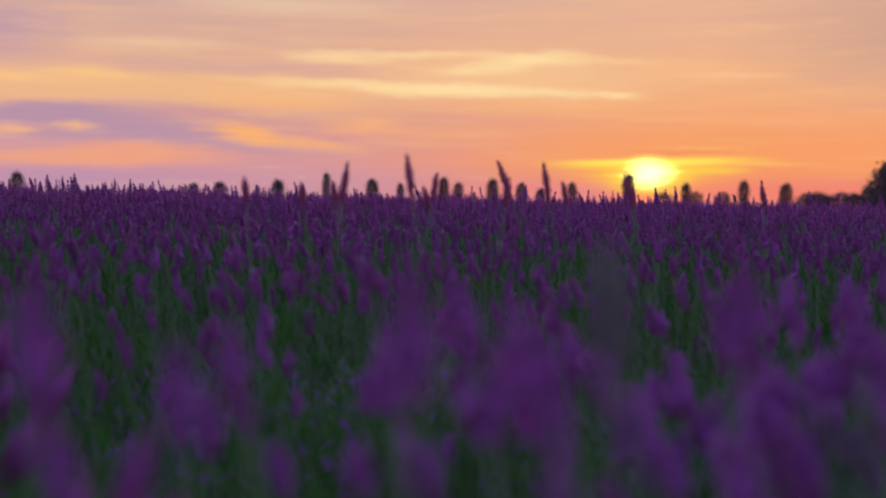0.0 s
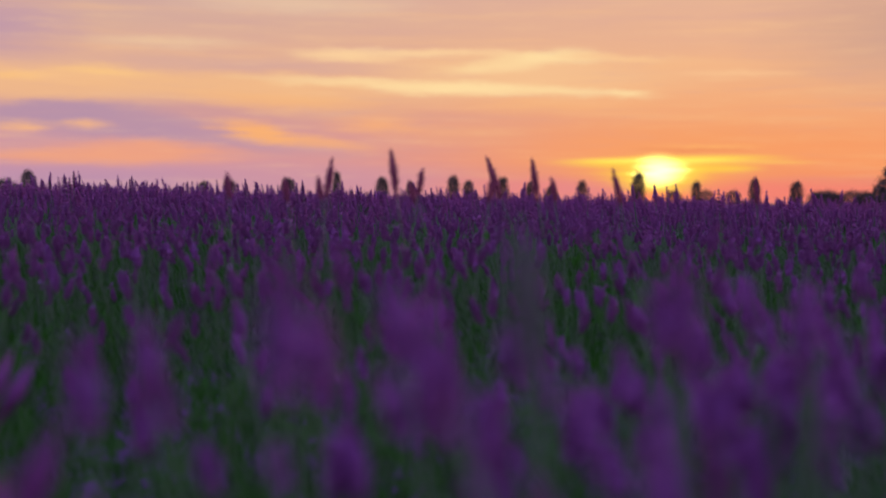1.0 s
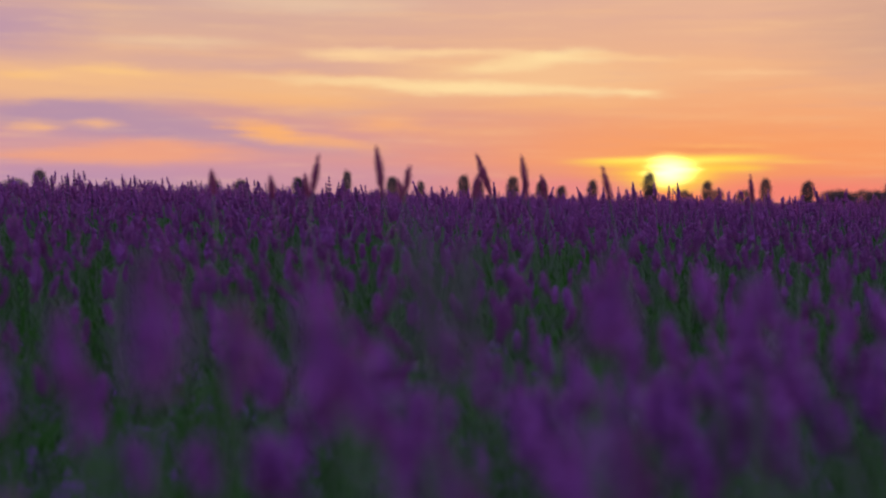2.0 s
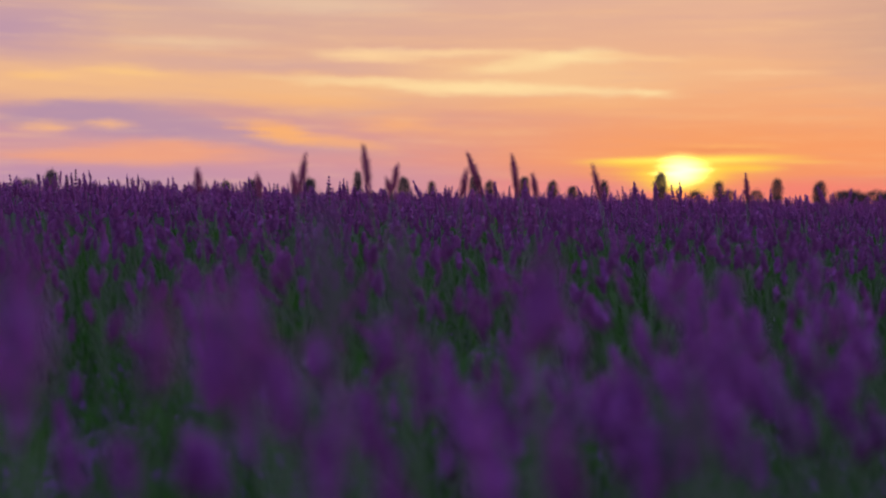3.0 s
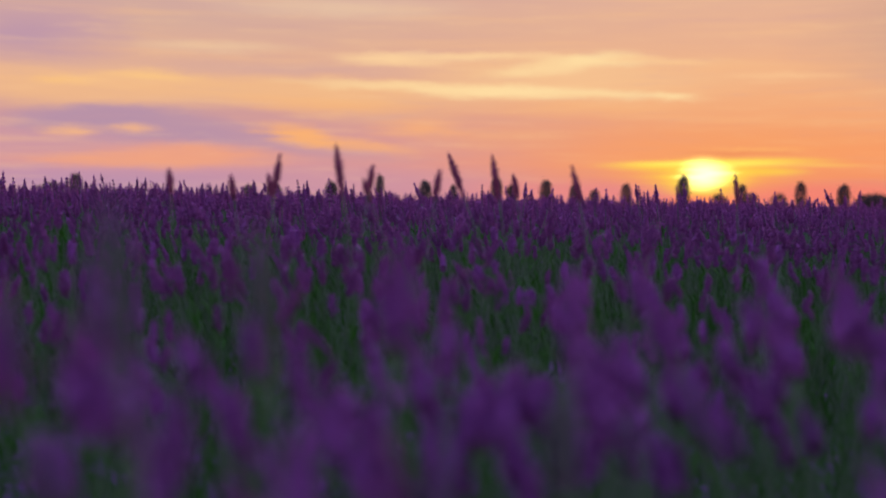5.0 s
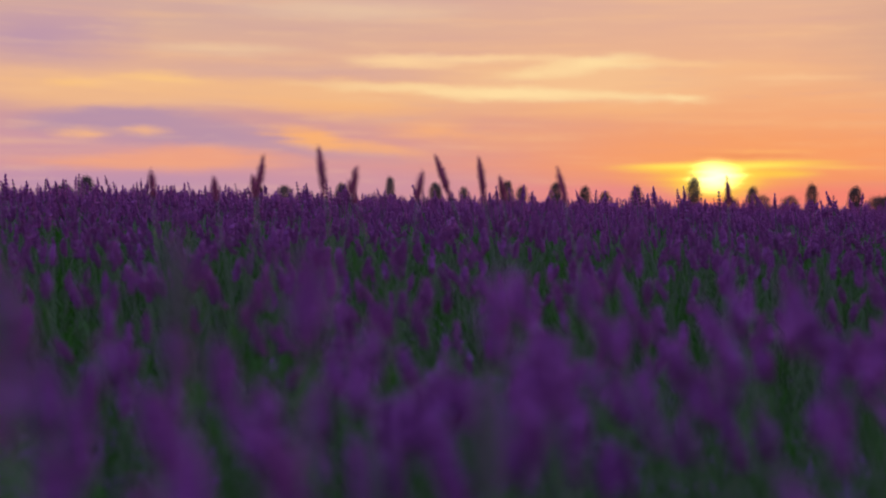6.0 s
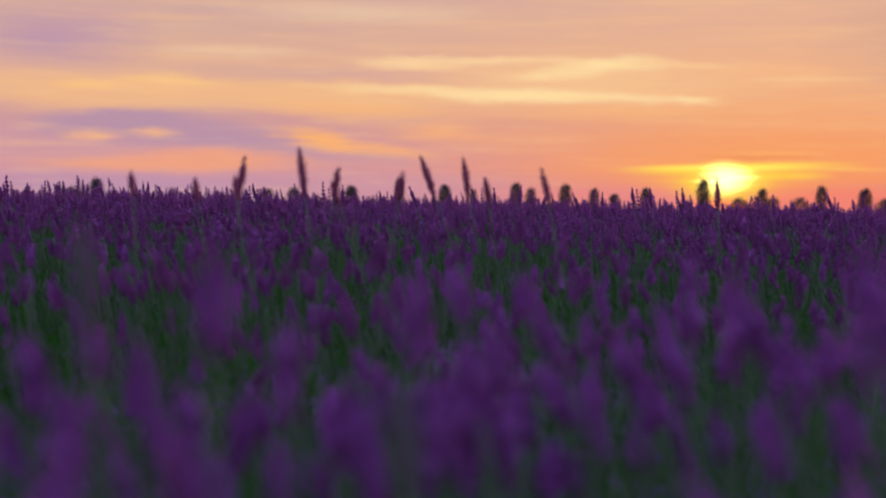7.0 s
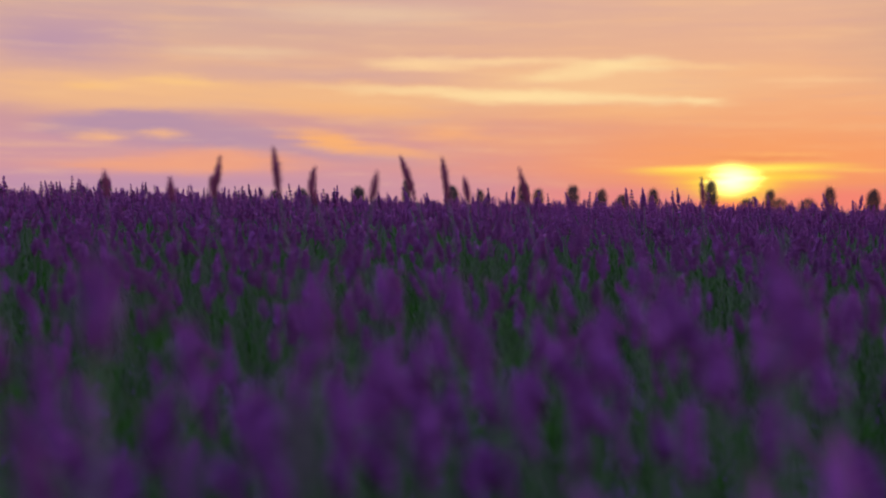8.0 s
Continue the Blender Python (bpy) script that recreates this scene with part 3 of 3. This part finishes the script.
def close_stalk(head, bow, slim, kind):
    """One lavender stalk with its parts: stem, flower head, open flowers and leaves."""
    root = new("lavender_stalk")
    label, calyx, rings, bloom = {
        id(FULL): ("tall purple lavender flower head on a thin green stem", CALYX, 11, 0.3),
        id(SLENDER): ("slender dark purple lavender head standing above the field", CALYX, 8, 0.05),
        id(RED_LIT_KIND): ("tall slim lavender spike above the field, coloured reddish as if backlit", RED_LIT, 17, 0.0),
        id(RED_LIT_SHORT): ("short lavender spike above the field, coloured reddish as if backlit", RED_LIT, 11, 0.0),
        id(GREEN): ("grey-green unripe lavender head on a thin stem", UNRIPE, 13, 0.0),
    }[id(kind)]
    tagged(root, label, "lavender", "lavender stalks")

    def part(name, shape, mat, note=""):
        ob = new(name, mesh_of(name, shape, [mat]))
        ob.parent = root
        return tagged(ob, note)

    part("stem", tube(stem_line(bow, 7), [0.0014, 0.0014, 0.0013, 0.0012, 0.0011, 0.001, 0.0006], 6, 0), STEM)
    pods, flowers = head_close(head, slim, rings, bloom)
    spikelet = part("flower_head", pods, calyx)
    if flowers:
        tagged(part("floret", flowers, PETAL, "small open violet flowers"), kind="stuff").parent = spikelet
    for z, t in ((0.16, 0.4), (0.16, 3.5), (0.27, 1.9), (0.27, 5.1), (0.40, 0.9), (0.40, 4.0)):
        part("leaf", blade(np.array([bow * math.sin(math.pi * z / STALK), 0, z]), around(t + rng.uniform(-0.3, 0.3), rng.uniform(0.6, 1.1)), rng.uniform(0.035, 0.055), 0.0042, 0), LEAF)
    return root


models = {}
turns = random.Random(5)


def spike(x, y, tip, lean, away=0.0, kind=FULL):
    """A stalk whose tip stands at x, y, tip and which leans to the right by so many degrees."""
    shape = turns.choice(kind)
    size = tip / math.cos(radians(lean)) / math.cos(radians(away)) / STALK
    tilt = pose(0, 0, 0, -away, lean, 0)
    foot = Vector((x, y, tip)) - tilt @ Vector((0, 0, STALK * size))
    m = pose(foot.x, foot.y, 0) @ tilt @ pose(0, 0, 0, 0, 0, turns.uniform(0, 360)) @ Matrix.Scale(size, 4)
    if shape in models:
        first = models[shape]
        copy_thing(first, m @ Matrix.Scale(1 / first.scale.x, 4))
    else:
        models[shape] = close_stalk(*shape, kind)
        models[shape].matrix_basis = m


# stalks that stand out against the sky
spike(-0.053, 1.74, 0.786, -7.7, kind=RED_LIT_KIND)
spike(-0.139, 1.80, 0.775, 7.7, kind=RED_LIT_KIND)
spike(-0.165, 1.85, 0.749, -8.7, kind=RED_LIT_SHORT)
spike(-0.275, 1.72, 0.751, -6.0, kind=RED_LIT_SHORT)
spike(-0.204, 1.78, 0.745, -6.2, kind=RED_LIT_SHORT)
spike(-0.010, 1.82, 0.762, 8.8, kind=RED_LIT_SHORT)
spike(0.089, 1.72, 0.754, 9.4, kind=RED_LIT_SHORT)
spike(0.086, 2.04, 0.788, -20.0, kind=RED_LIT_KIND)
spike(0.156, 1.98, 0.784, -8.8, kind=RED_LIT_KIND)
spike(0.273, 1.90, 0.767, -14.2, kind=RED_LIT_KIND)
spike(0.595, 2.35, 0.768, -5.6, kind=RED_LIT_KIND)
spike(-0.033, 1.90, 0.744, -17.6, kind=RED_LIT_SHORT)
spike(0.189, 2.00, 0.755, -10.7, kind=RED_LIT_SHORT)
spike(-1.355, 5.40, 0.799, -2.9, kind=SLENDER)
spike(-2.128, 7.20, 0.848, -11.6, kind=SLENDER)
spike(-1.678, 5.50, 0.806, -5.0, kind=SLENDER)
spike(-1.581, 5.00, 0.788, -5.9, kind=SLENDER)
spike(-1.979, 6.00, 0.795, -13.5, kind=SLENDER)
spike(-1.807, 5.20, 0.784, -2.6, kind=SLENDER)
spike(-1.711, 6.50, 0.819, -3.8, kind=SLENDER)
spike(-0.749, 4.70, 0.784, -9.5, kind=SLENDER)
spike(-0.708, 4.40, 0.763, -17.3, kind=SLENDER)
spike(-0.921, 4.60, 0.749, -9.4, kind=SLENDER)
spike(-0.912, 5.00, 0.765, -3.1, kind=SLENDER)
spike(-0.485, 4.30, 0.776, -4.5, kind=SLENDER)
spike(-0.541, 4.60, 0.769, 2.0, kind=SLENDER)
spike(-0.339, 4.20, 0.775, -0.6, kind=SLENDER)
spike(-0.398, 4.60, 0.754, -0.6, kind=SLENDER)
spike(-0.093, 3.90, 0.768, -22.6, kind=SLENDER)
spike(-0.043, 4.20, 0.754, -12.1, kind=SLENDER)
spike(0.162, 4.10, 0.771, -5.9, kind=SLENDER)
spike(0.249, 3.80, 0.772, 3.5, kind=SLENDER)
spike(0.395, 3.70, 0.755, -22.8, kind=SLENDER)
spike(0.496, 3.90, 0.757, -1.1, kind=SLENDER)
spike(0.580, 3.86, 0.773, -7.2, kind=SLENDER)
spike(0.665, 4.30, 0.752, -13.6, kind=SLENDER)
spike(0.607, 3.60, 0.768, -7.0, kind=SLENDER)
spike(0.774, 4.20, 0.780, -5.3, kind=SLENDER)
spike(0.731, 4.00, 0.748, -22.9, kind=SLENDER)
spike(0.859, 4.60, 0.730, -1.2, kind=SLENDER)
spike(0.940, 4.90, 0.728, 3.5, kind=SLENDER)
spike(0.876, 4.40, 0.740, -1.2, kind=SLENDER)
spike(1.120, 5.20, 0.735, -1.3, kind=SLENDER)
spike(1.102, 4.60, 0.738, -1.3, kind=SLENDER)
spike(1.026, 4.00, 0.758, -5.2, kind=SLENDER)
spike(1.307, 4.50, 0.772, -22.4, kind=SLENDER)
spike(1.504, 5.50, 0.746, -1.4, kind=SLENDER)
spike(0.321, 3.60, 0.753, 13.0, kind=SLENDER)
spike(-2.169, 6.00, 0.759, -0.0, kind=SLENDER)
spike(-1.321, 5.60, 0.758, -6.1, kind=SLENDER)
spike(-1.462, 5.20, 0.770, -9.4, kind=SLENDER)
spike(-1.745, 6.30, 0.778, -5.2, kind=SLENDER)

# the foremost stalks, close to the viewer
spike(0.021, 0.398, 0.688, -20)
spike(0.005, 0.545, 0.686, -15)
spike(-0.100, 0.466, 0.668, -5)
spike(-0.093, 0.551, 0.641, -18)
spike(-0.089, 0.512, 0.672, -8)
spike(0.124, 0.551, 0.682, -2)
spike(0.244, 0.755, 0.674, -5)
spike(0.022, 0.475, 0.668, -24)
spike(0.027, 0.606, 0.651, -22)
spike(0.047, 0.590, 0.629, -24)
spike(0.075, 0.612, 0.652, -10)
spike(0.094, 0.618, 0.630, -15)
spike(0.089, 0.582, 0.630, -22)
spike(0.158, 0.639, 0.623, -15)
spike(0.177, 0.610, 0.599, -18)
spike(0.110, 0.683, 0.622, -5)
spike(0.215, 0.701, 0.641, -12)
spike(0.235, 0.685, 0.615, -12)
spike(0.208, 0.757, 0.675, -8)
spike(0.299, 0.798, 0.636, -10)
spike(0.319, 0.818, 0.615, -8)
spike(0.280, 0.777, 0.614, -6)
spike(0.358, 0.775, 0.678, -15)
spike(0.375, 0.685, 0.644, -10)
spike(0.396, 0.686, 0.621, -8)
spike(0.356, 0.659, 0.620, -9)
spike(0.186, 0.732, 0.613, -12)
spike(0.104, 0.439, 0.644, -8)
spike(0.081, 0.892, 0.547, -10)
spike(-0.009, 0.339, 0.704, 0)
spike(0.252, 0.752, 0.653, -25)
spike(0.219, 0.955, 0.631, -15)
spike(0.318, 0.777, 0.649, -25)
spike(0.220, 0.620, 0.655, -10)
spike(-0.118, 0.359, 0.695, -3)
spike(-0.140, 0.447, 0.644, -5)
spike(0.149, 0.746, 0.605, -20)
spike(0.131, 0.795, 0.597, -8)
spike(0.163, 0.646, 0.631, -15)
spike(0.208, 0.597, 0.640, -10)
spike(0.198, 0.598, 0.683, -2)
spike(-0.007, 0.546, 0.613, -10)
spike(0.043, 0.496, 0.627, -8)
spike(0.177, 0.945, 0.591, 5)
spike(0.289, 0.805, 0.620, 18)
spike(0.138, 0.604, 0.607, -10)
spike(0.235, 0.704, 0.597, -8)
spike(0.148, 0.661, 0.592, -10)
spike(0.266, 0.811, 0.571, -5)
spike(0.167, 0.612, 0.618, -25)
spike(-0.025, 0.710, 0.600, -15)
spike(0.262, 0.764, 0.627, -8)
spike(-0.049, 0.810, 0.610, -5)
spike(-0.054, 1.209, 0.576, -10)
spike(0.138, 0.619, 0.606, -8)
spike(-0.035, 0.517, 0.620, -8)
spike(0.060, 0.967, 0.568, -5)
spike(0.306, 0.822, 0.631, -10)
spike(-0.119, 0.631, 0.625, -5)
spike(-0.077, 0.581, 0.607, -10)
spike(0.210, 0.738, 0.591, -10)
spike(0.276, 0.791, 0.615, -20)
spike(0.105, 0.636, 0.596, -12)
spike(-0.178, 1.230, 0.620, -12)
spike(0.371, 1.046, 0.674, -5)
spike(0.338, 0.843, 0.620, -10)
spike(0.102, 0.591, 0.611, -14)
spike(0.059, 0.639, 0.597, -10)
spike(0.217, 0.843, 0.571, -10)
spike(-0.014, 0.545, 0.617, -5)
spike(0.110, 0.600, 0.605, -10)
spike(0.059, 0.647, 0.588, -10)
spike(0.201, 0.753, 0.586, -12)
spike(0.246, 0.805, 0.601, -8)
spike(0.356, 0.762, 0.669, -5)
spike(0.335, 0.911, 0.650, -10)
spike(0.368, 0.859, 0.576, -10)
spike(-0.034, 0.655, 0.644, -10)
spike(0.370, 0.777, 0.655, -18)
spike(0.365, 0.874, 0.584, -10)
spike(0.405, 0.827, 0.600, -10)
spike(0.381, 0.599, 0.700, -4)
spike(0.400, 0.650, 0.685, -10)
spike(0.124, 0.681, 0.642, -12)
spike(0.317, 0.891, 0.572, -3)
spike(0.258, 0.788, 0.577, -20)
spike(0.513, 1.007, 0.645, -8)
spike(0.447, 0.700, 0.595, -10)
spike(0.393, 0.643, 0.664, -5)
spike(0.129, 0.532, 0.697, -2)
spike(0.223, 1.296, 0.610, -16)
spike(0.205, 0.696, 0.629, -23)
spike(0.024, 0.547, 0.651, -1)
spike(0.059, 0.598, 0.659, -12)
spike(0.100, 0.696, 0.610, -5)
spike(-0.204, 1.395, 0.579, -1)
spike(-0.047, 0.995, 0.584, -5)
spike(0.146, 0.598, 0.661, 0)
spike(0.154, 0.912, 0.597, -14)
spike(0.231, 0.714, 0.645, -3)
spike(0.176, 0.663, 0.633, -12)
spike(0.232, 0.763, 0.612, 0)
spike(0.049, 0.512, 0.642, -1)
spike(0.007, 0.512, 0.649, -21)
spike(0.278, 0.763, 0.605, -20)
spike(0.190, 0.812, 0.609, -18)
spike(0.055, 0.586, 0.631, 1)
spike(0.078, 0.936, 0.611, -13)
spike(0.150, 0.687, 0.615, -8)
spike(0.234, 1.239, 0.574, -16)
spike(0.229, 0.739, 0.601, -11)
spike(0.312, 0.841, 0.587, -14)
spike(0.316, 0.743, 0.646, -15)
spike(0.255, 0.739, 0.579, -9)
spike(0.219, 0.805, 0.614, -9)
spike(0.218, 0.704, 0.603, 0)
spike(0.274, 0.805, 0.571, -6)
spike(0.317, 0.857, 0.583, 0)
spike(0.341, 0.859, 0.598, -2)
spike(0.148, 0.750, 0.586, 2)
spike(0.207, 1.053, 0.572, -7)
spike(0.120, 0.850, 0.579, -20)
spike(0.174, 0.652, 0.612, -2)
spike(0.200, 0.666, 0.607, 1)
spike(0.237, 0.768, 0.600, 0)
spike(0.313, 0.773, 0.620, -9)
spike(0.290, 0.871, 0.605, -5)
spike(0.335, 0.823, 0.585, -19)
spike(0.384, 0.777, 0.637, -2)
spike(0.410, 0.779, 0.647, -9)
spike(0.127, 0.963, 0.607, -17)
spike(0.253, 0.870, 0.611, -22)
spike(0.193, 0.729, 0.616, -2)
spike(0.241, 0.832, 0.612, 2)
spike(0.259, 0.783, 0.578, -22)
spike(0.294, 1.037, 0.630, -3)
spike(0.350, 0.891, 0.656, -13)
spike(0.372, 0.792, 0.652, -20)
spike(0.389, 0.793, 0.640, -16)
spike(0.461, 0.798, 0.664, -4)
spike(0.369, 0.740, 0.611, -1)
spike(0.422, 0.794, 0.608, -23)
spike(0.421, 0.695, 0.650, -8)
spike(0.207, 0.781, 0.621, -23)
spike(0.055, 0.412, 0.710, -6, kind=GREEN)
spike(0.068, 0.562, 0.701, -6, kind=GREEN)
spike(0.193, 0.562, 0.642, -6, kind=GREEN)
spike(0.191, 0.624, 0.623, -6, kind=GREEN)
x, y = scatter(14, 0.95, 1.4, -30, 28)
for a, b, h in zip(x, y, heights(x, y, 0.60, 0.02)):
    spike(float(a), float(b), float(min(h, 0.615)), turns.gauss(-6, 8), turns.gauss(0, 5))
x, y = scatter(90, 1.3, 2.4, -25, 23)
for a, b, h in zip(x, y, heights(x, y, 0.65, 0.03)):
    spike(float(a), float(b), float(h), turns.gauss(-4, 6), turns.gauss(0, 5))

# ---- trees and bushes at the field's far edge ----
FOREST_Y = 220.0


def crown_shape(height, width, n, low, blunt, leaf):
    """Leaf clumps filling a crown unevenly, more towards its outside; blunt: 0 pointed to 1 round-topped."""
    out = []
    lobes = [(rng.uniform(0, 6.28), rng.uniform(low, height * 0.9), rng.uniform(0.82, 1.06)) for _ in range(9)]
    for _ in range(n):
        f = rng.random()
        z = low + (height - low) * f
        profile = (0.86 + 0.5 * f if f < 0.28 else 1.0) * (1 - f ** (1.6 + 5.0 * blunt)) ** 0.5 + 0.04
        t = rng.uniform(0, 6.28)
        lump = 1.0
        for lt, lz, lw in lobes:
            lump += (lw - 0.95) * math.exp(-((math.cos(t - lt) - 1) ** 2) * 3 - ((z - lz) / (0.2 * height)) ** 2)
        r = width * 0.5 * profile * lump * rng.uniform(0.1, 1.0) ** 0.4
        c = np.array([r * math.cos(t), r * math.sin(t), z])
        for _ in range(3):
            w = rng.normal(size=3)
            w /= np.linalg.norm(w)
            s = np.cross(w, rng.normal(size=3))
            s /= np.linalg.norm(s)
            size = leaf * rng.uniform(0.6, 1.3)
            o = c + rng.normal(size=3) * leaf * 0.6
            out.append((np.array([o, o + w * size * 0.5 + s * size * 0.32, o + w * size, o + w * size * 0.5 - s * size * 0.32]), np.array([(0, 1, 2), (0, 2, 3)]), np.zeros(2, int)))
    return joined(*out)


def tree_model(name, label, category, group, height, width, n, low, blunt, leaf):
    root = tagged(new(name), label, category, group)
    wood = [tube([(0, 0, -0.05), (0.03, 0.02, height * 0.25), (0, 0.04, height * 0.5), (0.02, 0, height * 0.72)],
                 [0.035 * height, 0.026 * height, 0.016 * height, 0.004 * height], 8, 0)]
    for j in range(9):
        z, t = height * rng.uniform(0.1, 0.6), rng.uniform(0, 6.28)
        reach = width * 0.36
        a = np.array([0, 0, z])
        wood.append(tube([a, a + around(t, 0.6) * reach * 0.5, a + around(t, 0.9) * reach], [0.011 * height, 0.007 * height, 0.002 * height], 5, 0))
    for part_name, shape, mat in (("trunk", joined(*wood), BARK), ("crown", crown_shape(height, width, n, low, blunt, leaf), FOLIAGE)):
        ob = new(part_name, mesh_of(part_name, shape, [mat]))
        ob.parent = root
    return root


slim = [tree_model("tree", "slim dark green tree with a rounded top at the field's edge", "tree", "slim trees along the field", 4.0, 2.2, 800, 0.1, b, 0.26) for b in (1.1, 0.6, 0.8)]
round_bush = [tree_model("bush", "low round dark green bush at the field's edge", "bush", "bushes along the field", 2.4, 4.3, 600, 0.1, 0.6, 0.24) for _ in range(2)]
big = tree_model("tree", "large broad dark green tree at the field's edge", "tree", "", 9.0, 15.0, 3400, 0.2, 0.35, 0.55)
used = set()
pick_tree = random.Random(11)


def grow(models_of, x, height, width, base_height, base_width, dy=0.0):
    m = models_of[pick_tree.randrange(len(models_of))]
    turn = pick_tree.uniform(0, 360)
    at = pose(x, FOREST_Y + dy, 0, 0, 0, turn) @ Matrix.Diagonal((width / base_width, width / base_width, height / base_height, 1))
    if m.name in used:
        copy_thing(m, at @ Matrix.Diagonal((1 / m.scale.x, 1 / m.scale.y, 1 / m.scale.z, 1)))
    else:
        used.add(m.name)
        m.matrix_basis = at


def slim_tree(x, height, width):
    dy = pick_tree.uniform(-6, 6)
    grow(slim, x * (1 + dy / FOREST_Y), height, 0.9 * width, 4.0, 2.2, dy)


def low_bush(x, height, width):
    grow(round_bush, x, height, width, 2.4, 4.3, pick_tree.uniform(-4, 4))


slim_tree(-75.1, 4.55, 2.38)
low_bush(-80.2, 2.88, 5.17)
slim_tree(-44.0, 3.06, 1.99)
slim_tree(-39.4, 3.32, 2.38)
slim_tree(-29.2, 3.76, 2.38)
slim_tree(-20.7, 5.06, 1.59)
slim_tree(-12.6, 4.17, 2.38)
slim_tree(-7.7, 3.54, 1.39)
slim_tree(-0.1, 4.64, 2.19)
slim_tree(8.5, 4.35, 2.19)
slim_tree(13.5, 3.92, 1.99)
slim_tree(22.5, 4.14, 1.79)
slim_tree(32.4, 5.46, 2.29)
slim_tree(17.0, 3.00, 1.9)
slim_tree(2.5, 3.75, 1.9)
slim_tree(42.5, 4.11, 1.79)
slim_tree(52.6, 4.64, 1.89)
slim_tree(60.0, 4.35, 2.38)
low_bush(39.2, 2.5, 3.2)
low_bush(45.0, 2.7, 2.8)
low_bush(49.9, 2.7, 3.2)
slim_tree(-48.5, 1.80, 2.58)
low_bush(-93.6, 2.10, 5.96)
low_bush(-85.5, 1.50, 3.97)
grow([big], 82.5, 9.2, 17.0, 9.0, 15.0)
grow([big], 97.0, 10.5, 18.0, 9.0, 15.0, 6.0)
for i in range(8):
    low_bush(64.0 + 1.8 * i, 2.75 + 0.2 * math.sin(2.3 * i), 4.6)
